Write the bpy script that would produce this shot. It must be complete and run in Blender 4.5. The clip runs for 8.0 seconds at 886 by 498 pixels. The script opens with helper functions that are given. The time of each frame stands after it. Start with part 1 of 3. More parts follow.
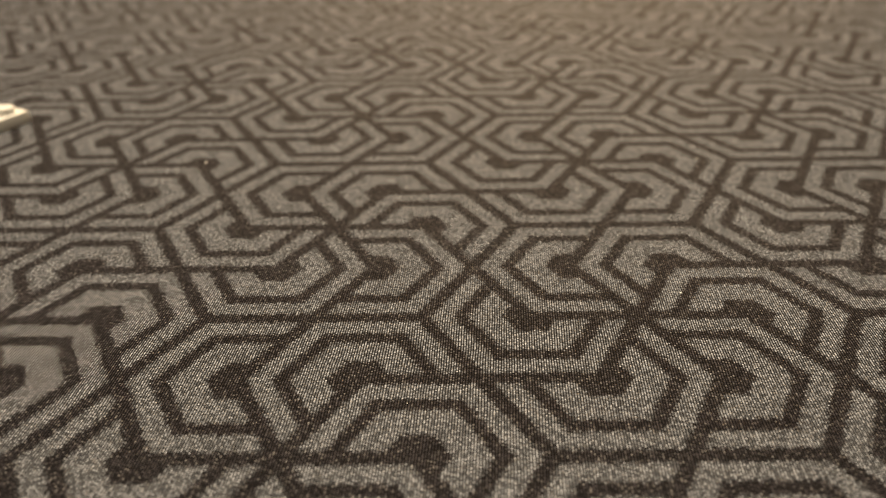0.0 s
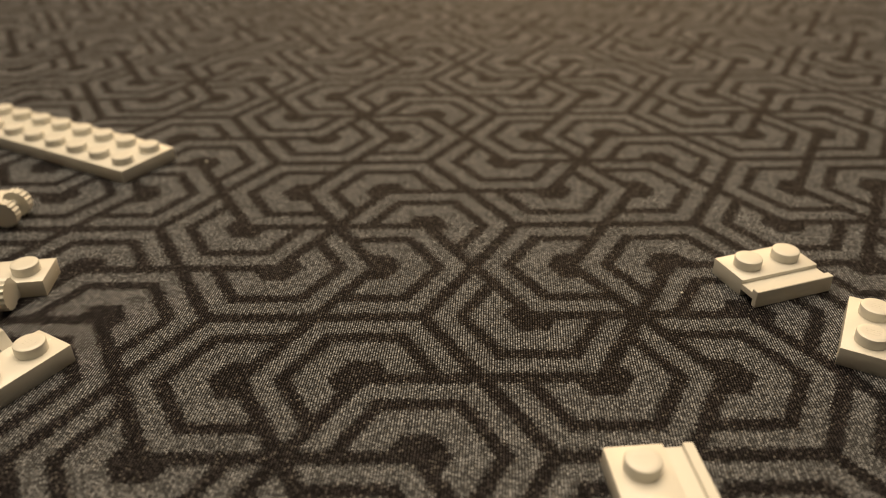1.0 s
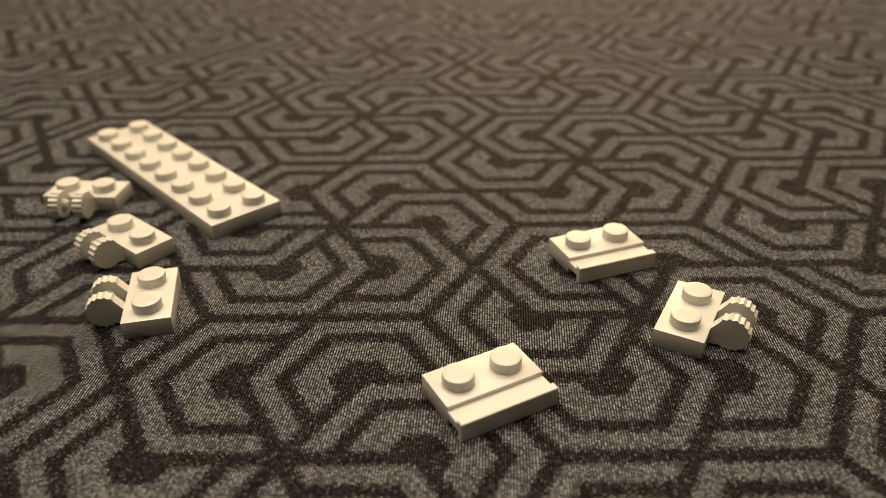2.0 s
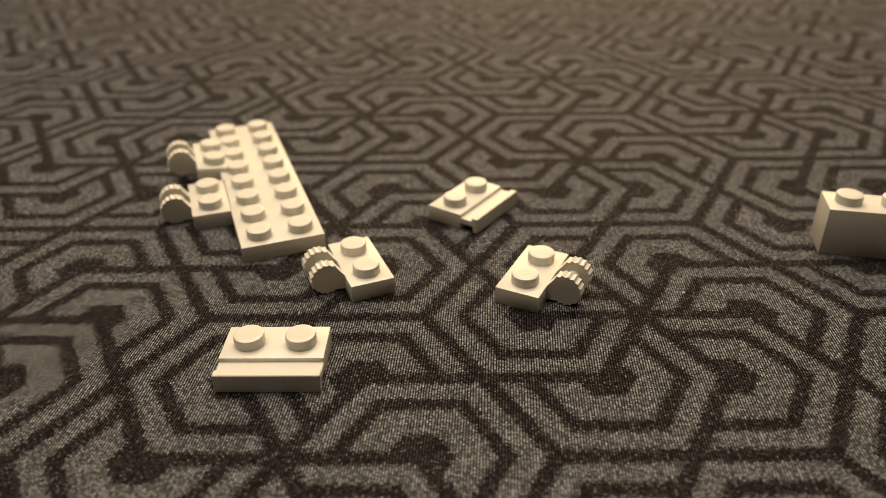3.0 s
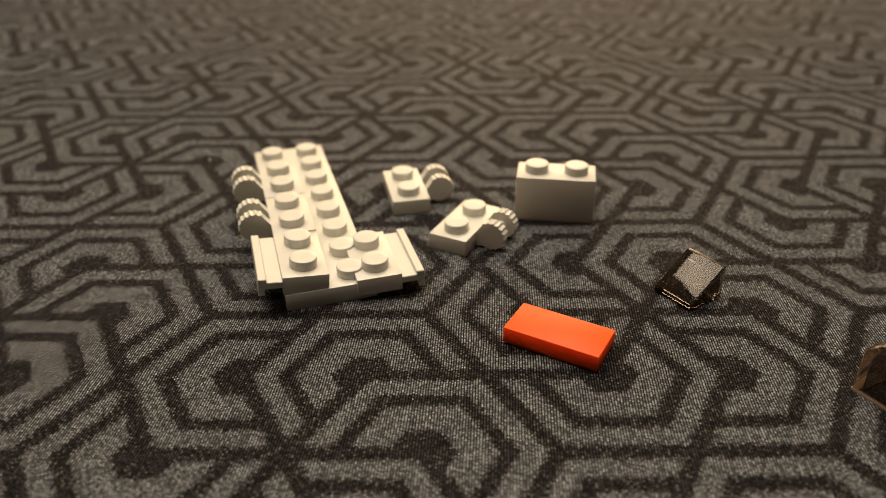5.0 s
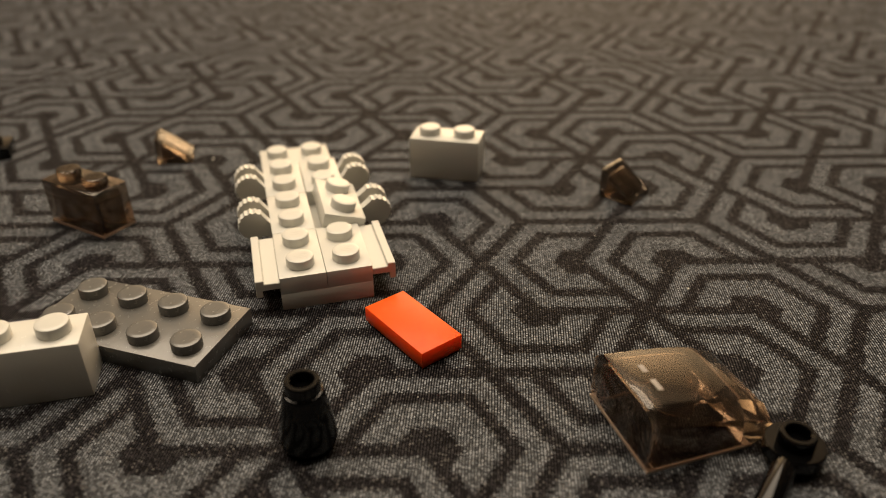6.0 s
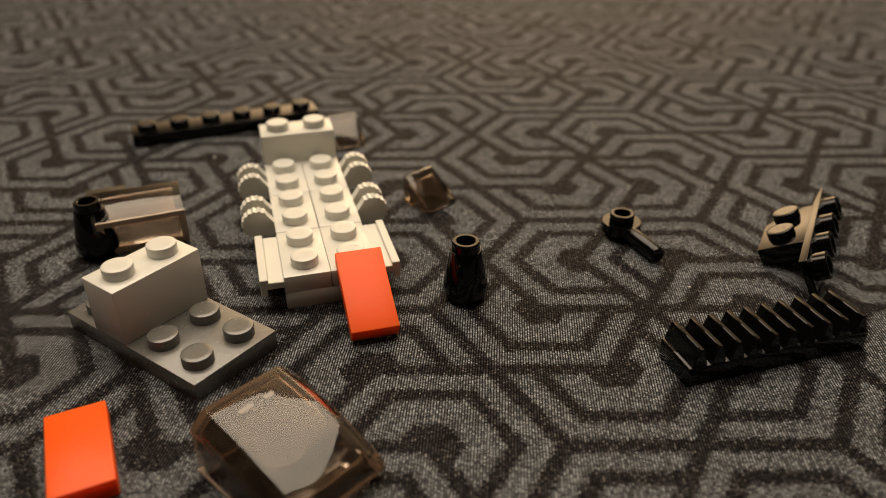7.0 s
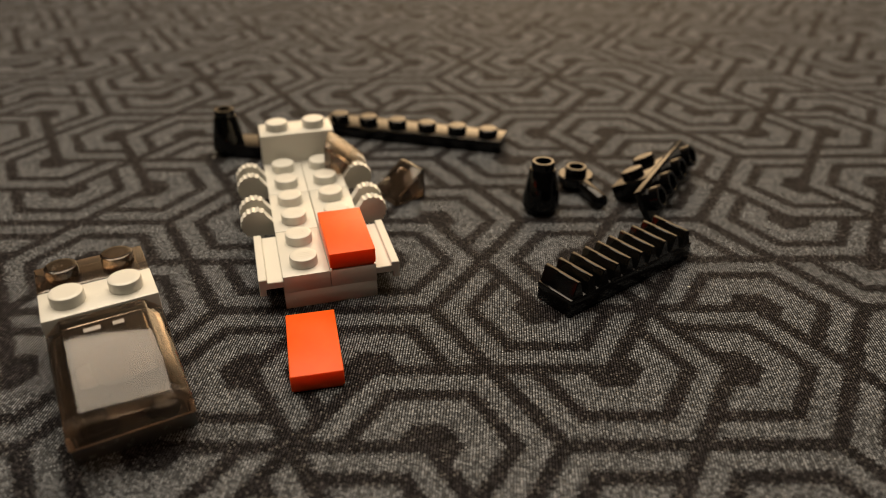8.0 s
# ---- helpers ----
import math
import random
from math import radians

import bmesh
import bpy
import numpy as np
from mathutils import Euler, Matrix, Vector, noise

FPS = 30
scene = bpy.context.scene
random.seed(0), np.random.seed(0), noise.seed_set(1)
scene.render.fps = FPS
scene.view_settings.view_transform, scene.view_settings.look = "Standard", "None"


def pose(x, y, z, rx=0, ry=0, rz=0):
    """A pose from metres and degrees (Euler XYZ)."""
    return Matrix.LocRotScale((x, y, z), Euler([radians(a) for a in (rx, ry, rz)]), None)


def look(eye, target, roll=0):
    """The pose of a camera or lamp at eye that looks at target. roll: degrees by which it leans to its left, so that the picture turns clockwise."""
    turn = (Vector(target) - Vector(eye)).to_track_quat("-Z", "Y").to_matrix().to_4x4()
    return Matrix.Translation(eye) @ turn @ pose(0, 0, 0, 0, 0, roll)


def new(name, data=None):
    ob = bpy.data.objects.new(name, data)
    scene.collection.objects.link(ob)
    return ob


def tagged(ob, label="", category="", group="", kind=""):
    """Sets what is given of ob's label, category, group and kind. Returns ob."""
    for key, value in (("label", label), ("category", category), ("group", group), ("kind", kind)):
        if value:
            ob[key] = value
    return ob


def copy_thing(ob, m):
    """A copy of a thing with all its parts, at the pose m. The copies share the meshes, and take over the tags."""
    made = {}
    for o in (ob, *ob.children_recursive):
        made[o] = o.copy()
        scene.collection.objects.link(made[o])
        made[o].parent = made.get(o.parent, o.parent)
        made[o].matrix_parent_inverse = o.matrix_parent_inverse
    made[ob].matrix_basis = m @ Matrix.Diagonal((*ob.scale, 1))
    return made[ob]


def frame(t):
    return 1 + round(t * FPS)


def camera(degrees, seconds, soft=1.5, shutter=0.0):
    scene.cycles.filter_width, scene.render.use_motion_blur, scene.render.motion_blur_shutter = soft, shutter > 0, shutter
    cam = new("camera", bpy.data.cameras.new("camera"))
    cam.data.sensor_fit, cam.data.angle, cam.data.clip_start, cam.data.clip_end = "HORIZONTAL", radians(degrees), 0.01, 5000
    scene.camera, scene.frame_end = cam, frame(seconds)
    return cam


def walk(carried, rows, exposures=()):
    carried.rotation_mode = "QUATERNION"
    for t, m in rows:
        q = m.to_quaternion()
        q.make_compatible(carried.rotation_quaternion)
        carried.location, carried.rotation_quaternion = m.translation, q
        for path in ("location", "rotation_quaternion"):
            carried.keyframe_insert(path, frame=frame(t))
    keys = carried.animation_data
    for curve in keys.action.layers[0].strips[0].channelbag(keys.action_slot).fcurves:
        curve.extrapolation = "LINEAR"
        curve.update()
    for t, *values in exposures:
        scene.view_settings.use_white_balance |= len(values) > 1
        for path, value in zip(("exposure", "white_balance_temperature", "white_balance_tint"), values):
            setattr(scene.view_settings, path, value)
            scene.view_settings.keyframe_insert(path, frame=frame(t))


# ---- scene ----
MM = 0.001


def mm(x, y, z, rx=0, ry=0, rz=0):
    """A pose from millimetres and degrees."""
    return pose(x * MM, y * MM, z * MM, rx, ry, rz)


# the camera: a phone on a low stand that settles by a few millimetres
cam = camera(61.0, 8.0, soft=0.85)
cam.data.dof.use_dof = True
cam.data.dof.focus_distance = 0.121
cam.data.dof.aperture_fstop = 15.5
walk(cam, [
    (0.0, mm(1.97, 1.39, 75.13, 59.34, 0.64, -0.05)),
    (0.5, mm(1.90, 1.49, 75.13, 59.31, 0.62, -0.07)),
    (1.0, mm(1.76, 1.54, 75.16, 59.26, 0.59, -0.03)),
    (1.5, mm(1.63, 1.70, 75.00, 59.29, 0.62, -0.08)),
    (3.0, mm(1.32, 1.73, 74.87, 59.31, 0.55, -0.11)),
    (3.5, mm(1.33, 1.62, 75.09, 59.28, 0.56, -0.05)),
    (4.0, mm(1.43, 1.19, 74.90, 59.36, 0.59, -0.04)),
    (4.5, mm(1.32, 1.12, 74.68, 59.39, 0.60, 0.00)),
    (6.0, mm(0.36, 0.42, 74.80, 59.34, 0.52, 0.01)),
    (6.5, mm(-0.32, 0.59, 75.01, 59.25, 0.48, -0.05)),
    (7.0, mm(-0.17, -0.08, 74.40, 59.43, 0.37, -0.01)),
    (7.5, mm(-0.00, 0.03, 74.26, 59.44, 0.44, 0.02)),
    (8.0, mm(0.00, 0.00, 74.27, 59.45, 0.37, 0.00)),
], exposures=[
    (0.0, 0.82, 6500, 10), (0.5, 0.34, 6850, 10), (1.0, 0.04, 7000, 10), (1.5, 0.14, 6600, 10), (1.7, 0.16, 6600, 10), (2.8, 0.12, 6650, 10),
    (3.0, 0.10, 6700, 10), (3.5, 0.08, 6700, 10), (4.0, 0.0, 6750, 10), (4.5, 0.06, 6600, 10), (6.0, 0.06, 6350, 10), (6.5, 0.03, 6350, 10),
    (7.0, 0.0, 6300, 10), (7.5, -0.08, 6300, 10), (8.0, 0.04, 6300, 10),
])

# world and lamps: a dim room lit by one warm ceiling lamp over the table and a wall lamp beyond it
world = bpy.data.worlds.new("room_dusk")
scene.world = world
world.use_nodes = True
world.node_tree.nodes["Background"].inputs["Color"].default_value = (0.02, 0.018, 0.015, 1)
world.node_tree.nodes["Background"].inputs["Strength"].default_value = 0.2


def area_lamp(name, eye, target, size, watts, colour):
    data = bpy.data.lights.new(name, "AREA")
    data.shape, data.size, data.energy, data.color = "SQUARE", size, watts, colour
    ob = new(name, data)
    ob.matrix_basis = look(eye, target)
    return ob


area_lamp("ceiling_lamp", (-0.14, 0.44, 1.58), (-0.06, 0.12, 0), 1.72, 49.0, (1.0, 0.815, 0.60))
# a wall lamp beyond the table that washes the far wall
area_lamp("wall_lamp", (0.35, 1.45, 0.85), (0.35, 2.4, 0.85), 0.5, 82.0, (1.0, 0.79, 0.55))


# ---- materials ----
def material(name):
    m = bpy.data.materials.new(name)
    m.use_nodes = True
    nt = m.node_tree
    return m, nt, nt.nodes["Principled BSDF"]


def link(nt, a, b):
    nt.links.new(a, b)


def node(nt, kind, **values):
    n = nt.nodes.new(kind)
    for key, value in values.items():
        n.inputs[key].default_value = value
    return n


def math_node(nt, op, a, b=None, clamp=False):
    n = nt.nodes.new("ShaderNodeMath")
    n.operation, n.use_clamp = op, clamp
    for i, v in enumerate((a, b)):
        if v is None:
            continue
        if isinstance(v, (int, float)):
            n.inputs[i].default_value = v
        else:
            link(nt, v, n.inputs[i])
    return n.outputs[0]


def plastic(name, colour, rough, spread=0.06, scratch=0.02, gloss=0.5, scuff=0.22):
    """Moulded toy plastic: a base colour that varies slightly from piece to piece, fine scuffs in the gloss."""
    m, nt, b = material(name)
    geo = node(nt, "ShaderNodeTexCoord")
    info = node(nt, "ShaderNodeObjectInfo")
    grain = node(nt, "ShaderNodeTexNoise", Scale=900.0, Detail=5.0, Roughness=0.7)
    cloud = node(nt, "ShaderNodeTexNoise", Scale=160.0, Detail=2.0)
    link(nt, geo.outputs["Object"], grain.inputs["Vector"])
    link(nt, geo.outputs["Object"], cloud.inputs["Vector"])
    v = math_node(nt, "MULTIPLY_ADD", cloud.outputs["Fac"], spread)
    v.node.inputs[2].default_value = 1.0 - spread / 2
    w = math_node(nt, "MULTIPLY_ADD", info.outputs["Random"], 0.03)
    w.node.inputs[2].default_value = 0.985
    hsv = node(nt, "ShaderNodeHueSaturation", Color=(*colour, 1))
    link(nt, math_node(nt, "MULTIPLY", v, w), hsv.inputs["Value"])
    link(nt, hsv.outputs["Color"], b.inputs["Base Color"])
    r = math_node(nt, "MULTIPLY_ADD", grain.outputs["Fac"], scuff)
    r.node.inputs[2].default_value = rough - scuff / 2
    link(nt, r, b.inputs["Roughness"])
    bump = node(nt, "ShaderNodeBump", Strength=scratch, Distance=0.0002)
    link(nt, grain.outputs["Fac"], bump.inputs["Height"])
    link(nt, bump.outputs["Normal"], b.inputs["Normal"])
    b.inputs["IOR"].default_value = 1.53
    b.inputs["Specular IOR Level"].default_value = gloss
    return m


WHITE = plastic("white_plastic", (0.69, 0.685, 0.63), 0.25, 0.03, gloss=0.55, scuff=0.14)
RED = plastic("red_plastic", (1.0, 0.105, 0.005), 0.36, gloss=0.2)
red_body = RED.node_tree.nodes["Principled BSDF"].inputs
red_body["Subsurface Weight"].default_value = 0.6
red_body["Subsurface Radius"].default_value = (1.0, 0.35, 0.1)
red_body["Subsurface Scale"].default_value = 0.003
GREY = plastic("grey_plastic", (0.125, 0.123, 0.115), 0.26, gloss=0.75, scuff=0.12)
BLACK = plastic("black_plastic", (0.0022, 0.0022, 0.0023), 0.07, 0.3, 0.0, gloss=0.32, scuff=0.06)


def smoke_plastic(name, colour):
    """Clear smoke-brown plastic."""
    m, nt, b = material(name)
    b.inputs["Base Color"].default_value = (*colour, 1)
    b.inputs["Transmission Weight"].default_value = 0.975
    b.inputs["IOR"].default_value = 1.5
    b.inputs["Specular IOR Level"].default_value = 0.30
    # faint handling haze in the gloss
    geo = node(nt, "ShaderNodeTexCoord")
    haze = node(nt, "ShaderNodeTexNoise", Scale=260.0, Detail=3.0)
    link(nt, geo.outputs["Object"], haze.inputs["Vector"])
    gl = math_node(nt, "MULTIPLY_ADD", haze.outputs["Fac"], 0.08)
    gl.node.inputs[2].default_value = 0.02
    link(nt, gl, b.inputs["Roughness"])
    clear = node(nt, "ShaderNodeBsdfTransparent", Color=(0.42, 0.33, 0.26, 1))
    both = node(nt, "ShaderNodeMixShader", Fac=0.97)
    link(nt, clear.outputs[0], both.inputs[1])
    link(nt, b.outputs[0], both.inputs[2])
    link(nt, both.outputs[0], nt.nodes["Material Output"].inputs["Surface"])
    return m


SMOKE = smoke_plastic("smoke_plastic", (0.35, 0.275, 0.21))
DEEP_SMOKE = smoke_plastic("thick_smoke_plastic", (0.20, 0.15, 0.11))
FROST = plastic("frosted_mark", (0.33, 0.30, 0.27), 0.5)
# pale tan stands in for light caught along the clear pieces' lower edges
RIM_GLINT = plastic("tan_edge_glint", (0.46, 0.35, 0.26), 0.4)


def cloth_material():
    """Jacquard cloth: two tones of yarn by the woven key pattern, in ribs of single yarn floats with dark gaps between them."""
    m, nt, b = material("jacquard_cloth")
    geo = node(nt, "ShaderNodeTexCoord")
    ring = nt.nodes.new("ShaderNodeAttribute")
    ring.attribute_name = "ring"
    edge = nt.nodes.new("ShaderNodeAttribute")
    edge.attribute_name = "edge"
    # the warp leans a few degrees against the pattern and wavers slightly
    slow = node(nt, "ShaderNodeTexNoise", Scale=90.0, Detail=2.0)
    link(nt, geo.outputs["Object"], slow.inputs["Vector"])
    turn = nt.nodes.new("ShaderNodeMapping")
    turn.inputs["Rotation"].default_value = (0, 0, math.radians(4.0))
    link(nt, geo.outputs["Object"], turn.inputs["Vector"])
    sep = node(nt, "ShaderNodeSeparateXYZ")
    link(nt, turn.outputs[0], sep.inputs[0])
    u = math_node(nt, "MULTIPLY_ADD", sep.outputs["X"], 1 / 0.00041)
    link(nt, math_node(nt, "MULTIPLY", slow.outputs["Fac"], 1.4), u.node.inputs[2])
    col = math_node(nt, "FLOOR", u)
    v = math_node(nt, "MULTIPLY_ADD", sep.outputs["Y"], 1 / 0.00031)
    link(nt, math_node(nt, "MULTIPLY", col, 0.37), v.node.inputs[2])
    row = math_node(nt, "FLOOR", v)
    cell = nt.nodes.new("ShaderNodeCombineXYZ")
    link(nt, col, cell.inputs[0])
    link(nt, row, cell.inputs[1])
    rnd = nt.nodes.new("ShaderNodeTexWhiteNoise")
    rnd.noise_dimensions = "2D"
    link(nt, cell.outputs[0], rnd.inputs["Vector"])
    hue = nt.nodes.new("ShaderNodeSeparateColor")
    link(nt, rnd.outputs["Color"], hue.inputs[0])
    # rounded profile of one float: across the rib and along it
    across = math_node(nt, "SINE", math_node(nt, "MULTIPLY", math_node(nt, "FRACT", u), math.pi))
    along = math_node(nt, "SINE", math_node(nt, "MULTIPLY", math_node(nt, "FRACT", v), math.pi))
    yarn = math_node(nt, "MULTIPLY", math_node(nt, "POWER", across, 1.9), math_node(nt, "MULTIPLY_ADD", along, 0.62))
    yarn.node.inputs[1].links[0].from_node.inputs[2].default_value = 0.38
    # pattern: which tone of yarn lies on top, decided float by float at the band edges
    wob = math_node(nt, "MULTIPLY", math_node(nt, "SUBTRACT", hue.outputs[1], 0.5), 0.05)
    h = math_node(nt, "ADD", ring.outputs["Fac"], wob)
    ramp = nt.nodes.new("ShaderNodeValToRGB")
    els = ramp.color_ramp.elements
    stops = [(0.0, 0), (0.25, 0), (0.285, 1), (0.55, 1), (0.585, 0), (0.705, 0), (0.74, 1), (0.905, 1), (0.935, 0), (1.0, 0)]
    while len(els) < len(stops):
        els.new(0.5)
    for e, (p, val) in zip(els, stops):
        e.position, e.color = p, (val, val, val, 1)
    link(nt, h, ramp.inputs["Fac"])
    e2 = math_node(nt, "ADD", edge.outputs["Fac"], wob)
    step = nt.nodes.new("ShaderNodeMapRange")
    step.inputs["From Min"].default_value, step.inputs["From Max"].default_value = 0.06, 0.10
    link(nt, e2, step.inputs["Value"])
    tone = math_node(nt, "MULTIPLY", ramp.outputs["Color"], step.outputs[0])
    mix = nt.nodes.new("ShaderNodeMix")
    mix.data_type = "RGBA"
    mix.inputs[6].default_value = (0.0250, 0.0228, 0.0250, 1)
    mix.inputs[7].default_value = (0.150, 0.159, 0.172, 1)
    link(nt, tone, mix.inputs[0])
    worn = node(nt, "ShaderNodeTexNoise", Scale=22.0, Detail=3.0)
    link(nt, geo.outputs["Object"], worn.inputs["Vector"])
    wv = math_node(nt, "MULTIPLY_ADD", worn.outputs["Fac"], 0.4)
    wv.node.inputs[2].default_value = 0.8
    fuzz = node(nt, "ShaderNodeTexNoise", Scale=5200.0, Detail=2.0, Roughness=0.7)
    link(nt, geo.outputs["Object"], fuzz.inputs["Vector"])
    own = math_node(nt, "MULTIPLY_ADD", math_node(nt, "POWER", hue.outputs[0], 1.8), 2.2)
    own.node.inputs[2].default_value = 0.6
    gain = math_node(nt, "MULTIPLY_ADD", math_node(nt, "MULTIPLY", yarn, own), math_node(nt, "MULTIPLY", math_node(nt, "POWER", fuzz.outputs["Fac"], 2.0), 4.0))
    gain.node.inputs[2].default_value = 0.0
    hsv = nt.nodes.new("ShaderNodeHueSaturation")
    link(nt, mix.outputs[2], hsv.inputs["Color"])
    link(nt, math_node(nt, "MULTIPLY", gain, wv), hsv.inputs["Value"])
    # pale fibre ends that stand out of the weave here and there, in both tones
    ends = math_node(nt, "MULTIPLY", math_node(nt, "POWER", hue.outputs[2], 12.0), math_node(nt, "MULTIPLY", yarn, 0.30))
    pale = nt.nodes.new("ShaderNodeMix")
    pale.data_type = "RGBA"
    pale.inputs[7].default_value = (0.62, 0.60, 0.57, 1)
    link(nt, ends, pale.inputs[0])
    link(nt, hsv.outputs["Color"], pale.inputs[6])
    link(nt, pale.outputs[2], b.inputs["Base Color"])
    b.inputs["Roughness"].default_value = 0.6
    b.inputs["Specular IOR Level"].default_value = 0.025
    b.inputs["Sheen Weight"].default_value = 0.02
    b.inputs["Sheen Roughness"].default_value = 0.3
    b.inputs["Sheen Tint"].default_value = (1.0, 0.78, 0.56, 1)
    bump = node(nt, "ShaderNodeBump", Strength=0.6, Distance=0.00012)
    link(nt, yarn, bump.inputs["Height"])
    link(nt, bump.outputs["Normal"], b.inputs["Normal"])
    return m


CLOTH = cloth_material()


def paint(name, colour, scale, rough=0.8):
    m, nt, b = material(name)
    geo = node(nt, "ShaderNodeTexCoord")
    n = node(nt, "ShaderNodeTexNoise", Scale=scale, Detail=4.0)
    link(nt, geo.outputs["Object"], n.inputs["Vector"])
    hsv = node(nt, "ShaderNodeHueSaturation", Color=(*colour, 1))
    v = math_node(nt, "MULTIPLY_ADD", n.outputs["Fac"], 0.2)
    v.node.inputs[2].default_value = 0.9
    link(nt, v, hsv.inputs["Value"])
    link(nt, hsv.outputs["Color"], b.inputs["Base Color"])
    b.inputs["Roughness"].default_value = rough
    return m


WALL = paint("wall_paint", (0.56, 0.46, 0.33), 3.0)
# near black so the unseen side and rear walls return little fill light
DIM = paint("fill_cut_wall", (0.02, 0.017, 0.014), 3.0)
CEILING = paint("ceiling_paint", (0.32, 0.29, 0.25), 3.0)
FLOOR = paint("floor_boards", (0.10, 0.065, 0.04), 6.0, 0.5)
WOOD = paint("table_wood", (0.24, 0.15, 0.09), 9.0, 0.45)


# ---- mesh helpers ----
def mesh_of(name, bm, mat, smooth=35):
    me = bpy.data.meshes.new(name)
    bm.normal_update()
    lim = math.radians(smooth)
    for e in bm.edges:
        e.smooth = len(e.link_faces) == 2 and e.calc_face_angle(3.0) < lim
    for f in bm.faces:
        f.smooth = True
    bm.to_mesh(me)
    bm.free()
    me.materials.append(mat)
    return me


def part(name, data, parent, m=None, label=""):
    ob = new(name, data)
    ob.parent = parent
    if m is not None:
        ob.matrix_basis = m
    return tagged(ob, label)


def thing(name, label, category, group=""):
    ob = new(name)
    ob.empty_display_size = 0.004
    return tagged(ob, label, category, group)


def box(bm, x0, x1, y0, y1, z0, z1, bevel=0.25, seg=2):
    """A box in millimetres with rounded edges."""
    r = bmesh.ops.create_cube(bm, size=1.0, matrix=Matrix.LocRotScale(
        ((x0 + x1) / 2 * MM, (y0 + y1) / 2 * MM, (z0 + z1) / 2 * MM), None, ((x1 - x0) * MM, (y1 - y0) * MM, (z1 - z0) * MM)))
    if bevel:
        es = list({e for v in r["verts"] for e in v.link_edges})
        bmesh.ops.bevel(bm, geom=es, offset=bevel * MM, segments=seg, profile=0.5, affect="EDGES")


def lathe(bm, profile, steps=28, m=Matrix()):
    """A solid of revolution round z from (radius, height) pairs in millimetres; the ends are closed where the radius is 0."""
    rings = []
    for r, z in profile:
        if r < 1e-6:
            rings.append([bm.verts.new(m @ Vector((0, 0, z * MM)))])
        else:
            rings.append([bm.verts.new(m @ Vector((r * MM * math.cos(2 * math.pi * i / steps), r * MM * math.sin(2 * math.pi * i / steps), z * MM))) for i in range(steps)])
    for a, b in zip(rings, rings[1:]):
        for i in range(steps):
            j = (i + 1) % steps
            if len(a) == 1:
                bm.faces.new((a[0], b[j], b[i]))
            elif len(b) == 1:
                bm.faces.new((a[i], a[j], b[0]))
            else:
                bm.faces.new((a[i], a[j], b[j], b[i]))


def prism(bm, outline, y0, y1, m=Matrix()):
    """An outline of (x, z) pairs in millimetres, counter-clockwise as seen from -y, pushed from y0 to y1."""
    a = [bm.verts.new(m @ Vector((x * MM, y0 * MM, z * MM))) for x, z in outline]
    b = [bm.verts.new(m @ Vector((x * MM, y1 * MM, z * MM))) for x, z in outline]
    bm.faces.new(a)
    bm.faces.new(b[::-1])
    n = len(a)
    for i in range(n):
        j = (i + 1) % n
        bm.faces.new((a[j], a[i], b[i], b[j]))
    bmesh.ops.recalc_face_normals(bm, faces=bm.faces)


def stud_mesh(name, mat, hollow=False, r=2.4, h=1.75):
    bm = bmesh.new()
    if hollow:
        lathe(bm, [(0, 0.1), (1.55, 0.1), (1.55, h - 0.15), (1.7, h), (r - 0.2, h), (r, h - 0.2), (r, -0.05)])
    else:
        lathe(bm, [(r, -0.05), (r, h - 0.28), (r - 0.08, h - 0.1), (r - 0.28, h), (1.5, h + 0.0), (0, h)])
        # worn raised mark on the stud's top
        for k in range(3):
            box(bm, -1.2 + 0.15 * k, 1.1, -0.75 + 0.55 * k, -0.45 + 0.55 * k, h - 0.05, h + 0.012, 0)
    return mesh_of(name, bm, mat)


STUD = {m: stud_mesh("stud", m) for m in (WHITE, GREY, BLACK, SMOKE)}
HOLLOW = stud_mesh("hollow_stud", BLACK, True)


def add_studs(ob, mat, spots, z):
    for x, y in spots:
        part("stud", STUD[mat], ob, mm(x, y, z))


def plate_shell(bm, x0, x1, y0, y1, z0, z1, bevel=0.06):
    g = 0.06
    box(bm, x0 + g, x1 - g, y0 + g, y1 - g, z0, z1, bevel)


